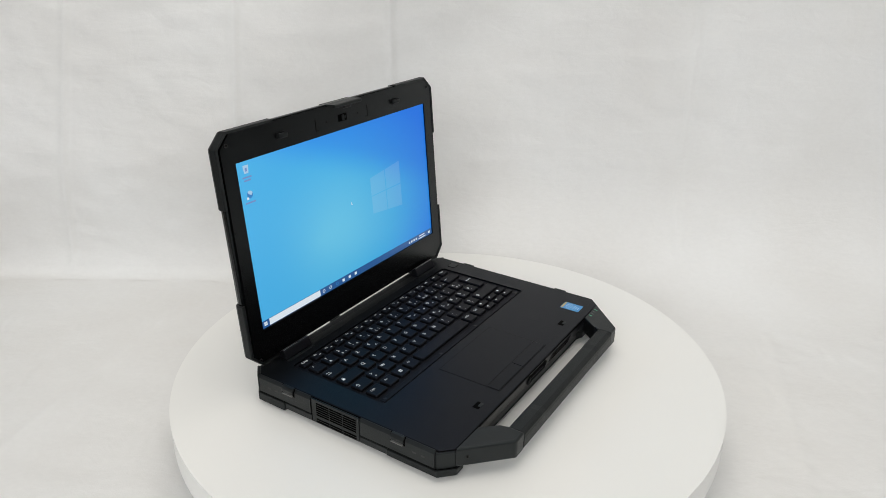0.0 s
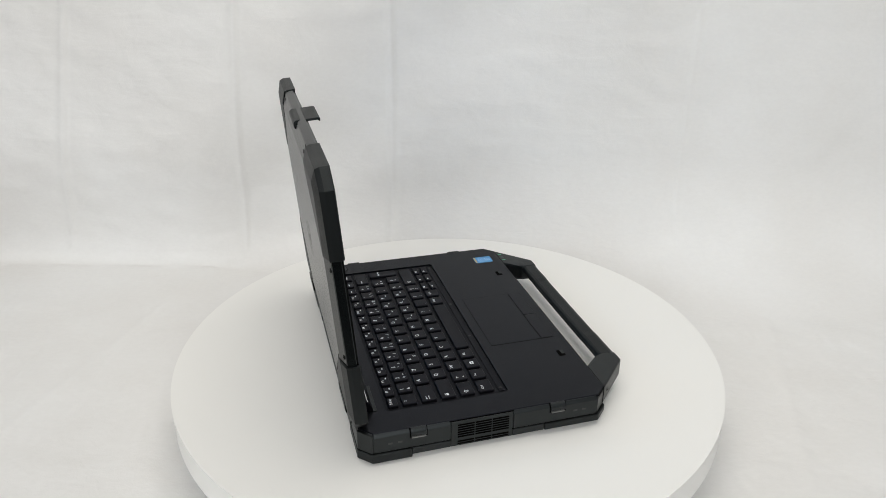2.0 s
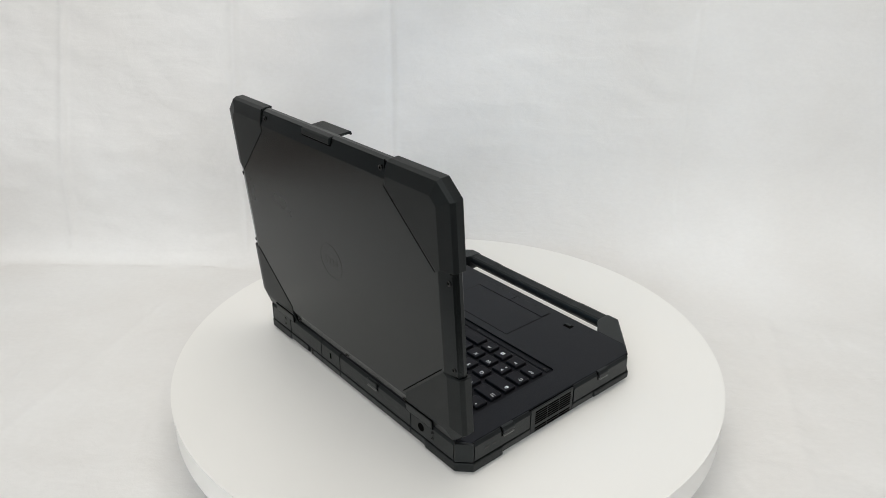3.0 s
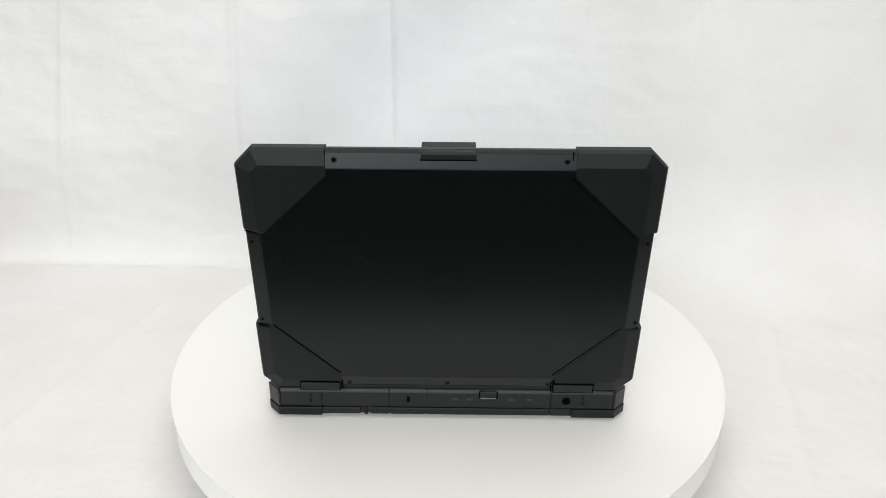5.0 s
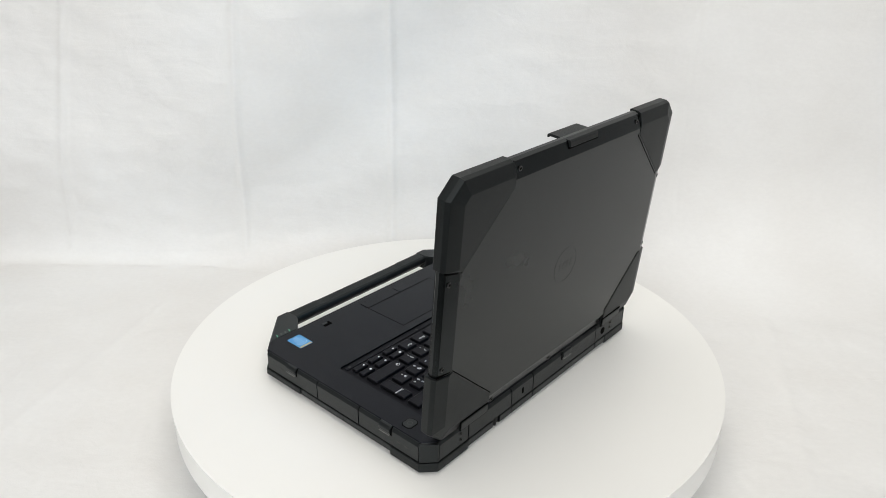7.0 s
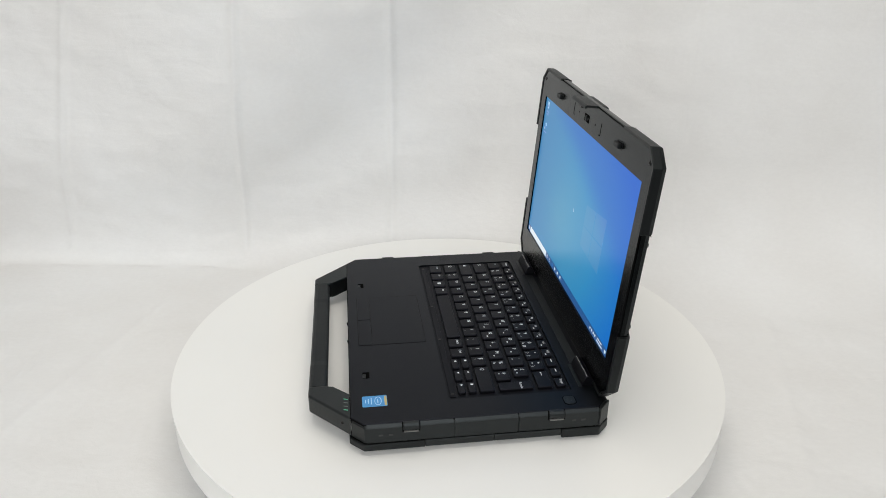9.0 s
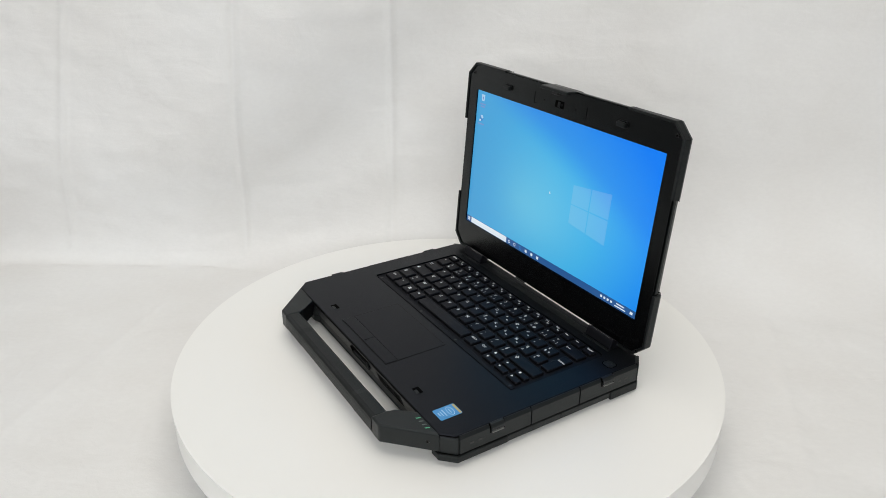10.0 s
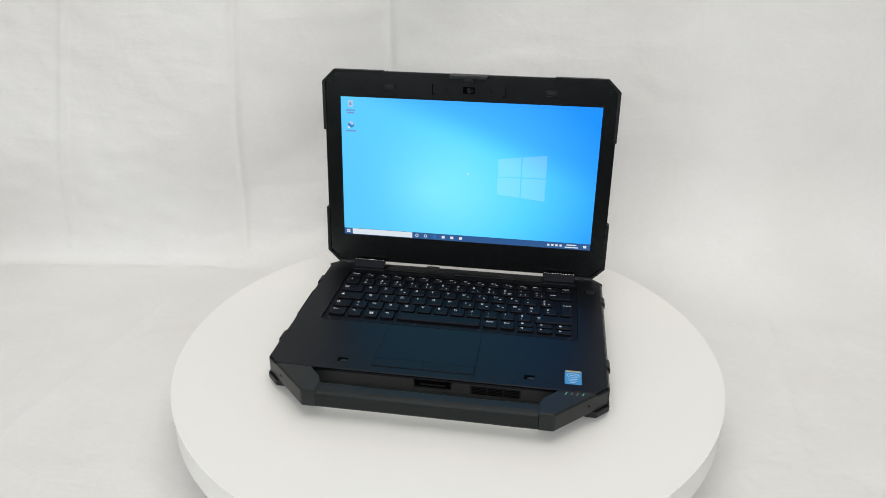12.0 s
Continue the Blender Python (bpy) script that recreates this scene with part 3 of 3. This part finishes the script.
ICONS = {
    "tab": [[(-2.4, 1.1), (2.4, 1.1), (2.4, 1.6), (-2.4, 1.6)], [(-2.8, 1.35), (-1.4, 0.5), (-1.4, 2.2)], [(-2.4, -1.5), (2.4, -1.5), (2.4, -1.0), (-2.4, -1.0)],
            [(2.8, -1.25), (1.4, -2.1), (1.4, -0.4)]],
    "lock": [[(-1.6, -1.8), (1.6, -1.8), (1.6, 0.5), (-1.6, 0.5)], [(-1.1, 0.5), (-0.6, 0.5), (-0.6, 1.7), (-1.1, 1.7)], [(0.6, 0.5), (1.1, 0.5), (1.1, 1.7), (0.6, 1.7)],
             [(-1.1, 1.7), (1.1, 1.7), (1.1, 2.2), (-1.1, 2.2)]],
    "shift": [[(0, 2.2), (-2.4, 0), (-1.7, 0), (0, 1.5)], [(0, 2.2), (0, 1.5), (1.7, 0), (2.4, 0)], [(-1.2, 0), (-0.7, 0), (-0.7, -1.7), (-1.2, -1.7)], [(0.7, 0), (1.2, 0), (1.2, -1.7), (0.7, -1.7)],
              [(-1.2, -1.7), (1.2, -1.7), (1.2, -2.2), (-1.2, -2.2)]],
    "left": [[(-1.6, 0), (0.9, -1.4), (0.9, 1.4)]], "right": [[(1.6, 0), (-0.9, 1.4), (-0.9, -1.4)]], "up": [[(0, 1.4), (-1.4, -0.9), (1.4, -0.9)]], "down": [[(0, -1.4), (1.4, 0.9), (-1.4, 0.9)]],
    "sheet": [[(-1.2, -1.3), (1.2, -1.3), (1.2, 1.3), (-1.2, 1.3)]],
    "back": [[(-3.4, 0), (-1.8, -1.1), (-1.8, 1.1)], [(-1.8, -0.3), (3.2, -0.3), (3.2, 0.3), (-1.8, 0.3)]],
}


def build_keyboard():
    cache = {}
    left, gap = -140.0, 4.2

    def key(x, y, w, h, main="", second="", third="", mark=False):
        """x: the left edge; texts: at the upper left, the lower left and the lower right."""
        k = link_mesh("key", key_mesh(cache, w - gap, h - (gap if h > 13 else 3.2)), laptop, m=pose((x + w / 2) * MM, y * MM, 0.0283))
        size = 5.3 if len(main) == 1 else 3.6
        fx = -(w - gap) / 2 + 4.4
        if main in ICONS:
            for poly in ICONS[main]:
                part("legend_mark", prism([(fx + px, 0.9 + py) for px, py in poly], 4.3, 4.36), INK, k)
        elif main == "bar":
            part("legend_bar", box(fx - 2.2, fx + 2.6, 0.6, 1.6, 4.3, 4.36), INK, k)
        elif main == "panes":
            for px in (-2.0, 0.2):
                for py in (-2.0, 0.2):
                    part("legend_pane", box(px, px + 1.8, py, py + 1.8, 4.3, 4.36), INK, k)
        elif main:
            dx = fx if len(main) == 1 else fx + 0.5 + 0.35 * len(main)
            link_mesh("legend", glyph_mesh(main, size, INK), k, m=pose(dx * MM, (h * 0.14) * MM, 0.00436))
        if second:
            link_mesh("legend", glyph_mesh(second, 4.2, INK), k, m=pose(fx * MM, (-h * 0.2) * MM, 0.00436))
        if third:
            link_mesh("legend", glyph_mesh(third, 3.9, INK), k, m=pose((fx + 5.4) * MM, (-h * 0.2) * MM, 0.00436))

        if mark:
            part("legend_bar", box(fx + 4.4, fx + 6.6, -2.0, -0.9, 4.3, 4.36), INK, k)

    # function row
    pitch = 278.0 / 16
    for i, t in enumerate(["Echap"] + ["F%d" % n for n in range(1, 13)] + ["bar", "bar", "Suppr"]):
        key(left + i * pitch, 92.8, pitch, 12.6, t, mark=0 < i < 13)
    # figures
    x = left
    for top, low, alt in [("²", "", ""), ("1", "&", ""), ("2", "é", "~"), ("3", '"', "#"), ("4", "'", "{"), ("5", "(", "["), ("6", "-", "|"), ("7", "è", "`"),
                          ("8", "_", "\\"), ("9", "ç", "^"), ("0", "à", "@"), ("°", ")", "]"), ("+", "=", "}")]:
        key(x, 77, KEY_W, 18.6, top, low, alt)
        x += KEY_W
    key(x, 77, 138 - x, 18.6, "back")
    # letters
    x = left
    key(x, 58.2, 1.5 * KEY_W, 18.8, "tab")
    x += 1.5 * KEY_W
    for t in "AZERTYUIOP":
        key(x, 58.2, KEY_W, 18.8, t, "", "€" if t == "E" else "", mark=t in "UIOP")
        x += KEY_W
    for t, low, alt in (("¨", "^", ""), ("£", "$", "¤")):
        key(x, 58.2, KEY_W, 18.8, t, low, alt)
        x += KEY_W
    enter_x = x
    x = left
    key(x, 39.3, 1.75 * KEY_W, 18.8, "lock")
    x += 1.75 * KEY_W
    for t in "QSDFGHJKLM":
        key(x, 39.3, KEY_W, 18.8, t, mark=t in "JKLM")
        x += KEY_W
    for t, low in (("%", "ù"), ("µ", "*")):
        key(x, 39.3, KEY_W, 18.8, t, low)
        x += KEY_W
    key(max(x, enter_x), 48.7, 138 - max(x, enter_x), 37.6, "Entrée")
    x = left
    key(x, 20.4, 1.25 * KEY_W, 18.8, "shift")
    x += 1.25 * KEY_W
    key(x, 20.4, KEY_W, 18.8, ">", "<")
    x += KEY_W
    for t in "WXCVBN":
        key(x, 20.4, KEY_W, 18.8, t)
        x += KEY_W
    for t, low in (("?", ","), (".", ";"), ("/", ":"), ("§", "!")):
        key(x, 20.4, KEY_W, 18.8, t, low)
        x += KEY_W
    key(x, 20.4, 138 - x, 18.8, "shift")
    x = left
    for t in ("Ctrl", "Fn", "panes", "Alt"):
        w = 22.4 if x == left else KEY_W
        key(x, 1.5, w, 18.8, t)
        x += w
    key(x, 1.5, 37.5 - x, 18.8)
    x = 37.5
    for t in ("AltGr", "Ctrl"):
        key(x, 1.5, KEY_W, 18.8, t)
        x += KEY_W
    pitch = (138 - x) / 3
    for i, (up, down) in enumerate((("sheet", "left"), ("up", "down"), ("sheet", "right"))):
        key(x + i * pitch, 5.9, pitch, 10.2, up)
        key(x + i * pitch, -4.3, pitch, 10.2, down)


LEAN = 4.55
LID = pose(0.0003, 0.1212, 0, -LEAN, 0, 0)


def lid_outline(hw, v0, v1, c):
    return cut_rect(-hw, hw, v0, v1, c)


def build_lid():
    """Built upright in its own space: x across, y to the back from the panel, z up along the lid."""
    bm = bmesh.new()
    layers = []
    base = lid_outline(172, 37.2, 277.5, 14)
    for ins, w in ((0.4, 0.2), (0, 0.9), (0, 4.0), (1.2, 7.8), (2.4, 8.6), (14.0, 12.3), (14.8, 12.5)):
        layers.append([bm.verts.new((x * MM, w * MM, z * MM)) for x, z in inset(base, ins)])
    for lo, hi in zip(layers, layers[1:]):
        for i in range(8):
            bm.faces.new((lo[i], lo[(i + 1) % 8], hi[(i + 1) % 8], hi[i]))
    bm.faces.new(layers[-1])
    bm.faces.new(layers[0])
    for v in bm.verts:
        v.co.x -= 0.0026 if v.co.x < 0 else 0.0
    lid = part("lid", bm, SHELL, laptop, "black painted lid with bevelled border", m=LID)
    # bezel
    hole = [(-154.4, 72.3), (154.4, 72.3), (155, 72.9), (155, 246), (154.4, 246.6), (-154.4, 246.6), (-155, 246), (-155, 72.9)]
    part("bezel", ring(lid_outline(170.6, 39, 276, 13.5), hole, -1.6, 0.6, "y"), BEZEL, lid)
    # rubber corners
    for sx in (-1, 1):
        for up in (1, 0):
            def at(x, w, v):
                return bm.verts.new(((sx * x - (2.2 if sx < 0 else 1.3 if up else 0)) * MM, w * MM, (v if up else 313 - v) * MM))
            bm = bmesh.new()
            edge = [(100, 278.3), (160, 278.3), (174.6, 263.9), (174.6, 206)]
            lip = [(100, 275.6), (158.3, 275.6), (171, 263.3), (171, 206)]
            crest = [(100, 265.5), (154, 265.5), (160.5, 259), (160.5, 206)]
            rings = [[at(x, 0.4, v) for x, v in lip], [at(x, -2.0, v) for x, v in lip], [at(x, -2.4, v) for x, v in [(100, 278), (159.6, 278), (173.6, 264.2), (173.6, 206)]],
                     [at(x, -1.6, v) for x, v in edge], [at(x, 5.5, v) for x, v in edge],
                     [at(x, 9.4, v) for x, v in [(100, 276.8), (159.2, 276.8), (172.7, 263.8), (172.7, 206)]], [at(x, 12.9, v) for x, v in crest]]
            for lo, hi in zip(rings, rings[1:]):
                for i in range(3):
                    bm.faces.new((lo[i], lo[i + 1], hi[i + 1], hi[i]))
            d = [at(156.5, 12.9, 203.5), at(100, 12.9, 257)]
            bm.faces.new([*rings[-1], *d])
            e = [at(156.5, 9, 203.5), at(100, 9, 257)]
            bm.faces.new((d[0], d[1], e[1], e[0]))
            bm.faces.new([r[0] for r in rings] + [d[1], e[1]])
            bm.faces.new([r[3] for r in rings] + [d[0], e[0]])
            worn = {v for r in rings[3:] for v in r}
            bevel(bm, 1.5, 2, [e for e in bm.edges if len(e.link_faces) == 2 and all(v in worn for v in e.verts)])
            part("rubber_corner", bm, RUBBER, lid, "worn black rubber corner guard")
            # dark joint along the guard
            j = bmesh.new()
            for a, b in (((99.0, 277.6), (99.0, 256.6)), ((99.0, 256.6), (156.2, 202.4)), ((156.2, 202.4), (172, 204.6))):
                dx, dv = b[0] - a[0], b[1] - a[1]
                ln = math.hypot(dx, dv)
                px, pv = -dv / ln * 0.5, dx / ln * 0.5
                wa, wb = [12.65 if min(172 - p[0], 277.5 - p[1]) > 14 else 8.6 + 3.7 * max(0, min(172 - p[0], 277.5 - p[1]) - 2.4) / 11.6 + 0.2 for p in (a, b)]
                vs = [j.verts.new((sx * x * MM, w * MM, (v if up else 313 - v) * MM)) for x, w, v in
                      ((a[0] + px, wa, a[1] + pv), (b[0] + px, wb, b[1] + pv), (b[0] - px, wb, b[1] - pv), (a[0] - px, wa, a[1] - pv),
                       (a[0] + px, wa - 0.4, a[1] + pv), (b[0] + px, wb - 0.4, b[1] + pv), (b[0] - px, wb - 0.4, b[1] - pv), (a[0] - px, wa - 0.4, a[1] - pv))]
                for f in ((0, 1, 2, 3), (4, 5, 6, 7), (0, 1, 5, 4), (1, 2, 6, 5), (2, 3, 7, 6), (3, 0, 4, 7)):
                    j.faces.new([vs[i] for i in f])
            part("guard_joint", j, HOLE, lid)
    # hinge blocks at the foot of the lid
    for s in (-1, 1):
        a, b = sorted((s * 101, s * 138))
        part("hinge_block", box(a, b, 8, 13.6, 36, 44.5, 0.8), PLASTIC, lid)
        part("block_gap", box(a - 0.8, b + 0.8, 12.2, 13.0, 35.2, 45.4), HOLE, lid)
    # screws
    slope = pose(0, 0, 0, -90, 0, 0)  # screw heads face the back
    for x, w, v in ((-94.5, 10.3, 270), (91.5, 10.3, 270), (-168.5, 9.3, 196), (-168.5, 9.3, 115), (166.2, 9.4, 194.5), (166.2, 9.4, 115), (92, 9.9, 43), (-1, 9.9, 43), (-95.5, 9.9, 43)):
        screw(lid, pose(x * MM, w * MM, v * MM) @ slope, 2.4)
    for x, v in ((-163, 265.5), (163, 265.5), (-165, 42), (165, 42)):
        screw(lid, pose(x * MM, -0.0016, v * MM) @ pose(0, 0, 0, 90, 0, 0), 2.0)
    # latch that hooks over the top edge
    prof = [(11.6, 271.2), (11.2, 275.6), (9.4, 277.2), (-11, 277.5), (-13, 276.8), (-13, 273.8), (-11.6, 273.8), (-11, 275.8), (7.6, 275.6), (9.4, 271.2)]
    lt = part("latch", prism(prof, -22, 22, "x", 0.5), RUBBER, lid, "rubbered lid latch")
    part("latch_gap", box(-22.8, 22.8, 9.0, 10.9, 269.9, 271.2), HOLE, lid)
    part("latch_hook", box(-5, 5, -11, -8, 270.6, 276, 0.6), STEEL, lt)
    # rubber stops
    for x in (-93, 95):
        st = part("rubber_stop", box(x - 6, x + 6, -5.6, -1.6, 257.8, 262.8, 1.0), RUBBER, lid)
        part("stop_rim", ring(cut_rect(x - 7.4, x + 7.4, 256.6, 264, 2), cut_rect(x - 6.4, x + 6.4, 257.6, 263, 1.6), -1.9, -1.6, "y"), GRIP, st)
    # camera with its slider, microphones
    cm = part("camera_window", box(-7, 7, -1.9, -1.6, 255.8, 263.4, 0.1), HOLE, lid)
    part("slider", box(-1.8, 1.8, -3.0, -1.9, 256.6, 262.6, 0.4), GRIP, cm)
    part("lens", prism([(4.2 + 1.5 * math.cos(i * math.tau / 16), 259.6 + 1.5 * math.sin(i * math.tau / 16)) for i in range(16)], -2.1, -1.9, "y"), BEZEL, cm)
    for s in (-1, 1):
        gv = part("bezel_groove", box(s * 43 - 0.4, s * 43 + 0.4, -1.8, -1.6, 253.4, 265.4), HOLE, lid)
        part("groove_foot", box(*sorted((s * 43, s * 39)), -1.8, -1.6, 253.0, 253.6), HOLE, gv)
        part("microphone_hole", box(s * 26 - 0.7, s * 26 + 0.7, -1.8, -1.6, 258.8, 260.2), HOLE, lid)
    # round emblem on the back, kept as a plain ring with bars
    c = [(18.5 * math.cos(i * math.tau / 40), 151.5 + 18.5 * math.sin(i * math.tau / 40)) for i in range(40)]
    em = part("emblem", ring(c, [(x * 0.945, 151.5 + (z - 151.5) * 0.945) for x, z in c], 12.4, 12.6, "y"), BEZEL, lid)
    for x0 in (-11, -5, 1, 7):
        part("emblem_bar", box(x0, x0 + 3.6, 12.4, 12.58, 148, 155), BEZEL, em)


def build_screen():
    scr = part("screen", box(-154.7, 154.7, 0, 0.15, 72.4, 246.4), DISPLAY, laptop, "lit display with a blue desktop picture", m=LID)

    def flat(name, x0, x1, v0, v1, mat, lift=0.02):
        return part(name, prism(rect(x0, x1, v0, v1), -lift - 0.02, -lift, "y"), mat, scr)
    # four panes of light in perspective
    def corner(u, v):
        x = 38 + 57.5 * u
        lo, hi = 136.5 - 5.8 * u, 180 + 7.2 * u
        return (x, lo + (hi - lo) * v)
    for u0, u1 in ((0, 0.475), (0.5, 1)):
        for v0, v1 in ((0, 0.485), (0.51, 1)):
            poly = [corner(u0, v0), corner(u1, v0), corner(u1, v1), corner(u0, v1)]
            part("light_pane", prism(poly, -0.04, -0.02, "y"), PANE, scr)
    flat("taskbar", -154.7, 154.7, 72.4, 80.4, TASKBAR)
    for x in (-151.4, -149.1):
        for v in (74.4, 76.7):
            flat("start_pane", x, x + 2.0, v, v + 2.0, WHITE_LIGHT, 0.05)
    flat("search_box", -144, -66.5, 72.8, 80, WHITE_LIGHT, 0.05)
    for x, m in ((-60.5, WHITE_LIGHT), (-49.5, WHITE_LIGHT), (-38, ICON_BLUE), (-27, WHITE_LIGHT), (-16, WHITE_LIGHT), (-5, WHITE_LIGHT)):
        if x > -30:
            flat("task_icon", x - 1.9, x + 1.9, 74.6, 78, m, 0.05)
        else:
            o = [(x + 2.1 * math.cos(i * math.tau / 14), 76.4 + 2.1 * math.sin(i * math.tau / 14)) for i in range(14)]
            part("task_icon", ring(o, inset(o, 0.8), -0.07, -0.05, "y"), m, scr)
    for x in (104, 109, 114, 119):
        flat("tray_icon", x - 1.4, x + 1.4, 75, 77.6, WHITE_LIGHT, 0.05)
    flat("clock_bar", 126, 138, 77, 78.4, WHITE_LIGHT, 0.05)
    flat("clock_bar", 124, 140, 74, 75.4, WHITE_LIGHT, 0.05)
    flat("note_icon", 146, 150, 74.8, 78, WHITE_LIGHT, 0.05)
    # two desktop icons with their captions
    part("desktop_icon", prism([(-145.4, 234), (-140.2, 234), (-139.2, 242), (-146.4, 242)], -0.04, -0.02, "y"), ICON_PALE, scr)
    flat("icon_mark", -144, -141.6, 236, 239.4, CAPTION, 0.05)
    for x0, x1, v in ((-148.5, -137, 230.2), (-147, -138.5, 227.1), (-149.5, -136.5, 205.2)):
        flat("caption_bar", x0, x1, v - 0.8, v + 0.8, CAPTION)
    o = [(-142.6 + 3.8 * math.cos(i * math.tau / 18), 213 + 3.8 * math.sin(i * math.tau / 18)) for i in range(18)]
    part("desktop_icon", prism(o, -0.04, -0.02, "y"), ICON_BLUE, scr)
    sweep = [(-142.6 + 3.6 * math.cos(a), 213.2 + 3.6 * math.sin(a)) for a in [0.2 + i * 0.28 for i in range(9)]]
    part("icon_mark", prism(sweep + [(-143.6, 213.4), (-141, 212)], -0.07, -0.05, "y"), ICON_PALE, scr)
    flat("icon_mark", -146.8, -144.4, 208.4, 210.8, WHITE_LIGHT, 0.08)
    bm = prism([(1, 162), (1, 158.2), (2, 159), (2.9, 158.6)], -0.04, -0.02, "y")
    part("pointer", bm, WHITE_LIGHT, scr)


build_base()
build_handle()
build_sides()
build_keyboard()
build_lid()
build_screen()


# ---- what moves: the platter turns evenly and carries the laptop ----
def motions():
    turns = [(t / 4, pose(0, 0, 0, 0, 0, -302.43 + 24.501 * t / 4)) for t in range(49)]
    walk(platter, turns)
    walk(laptop, [(t, m @ LAPTOP_SEAT) for t, m in turns])


motions()
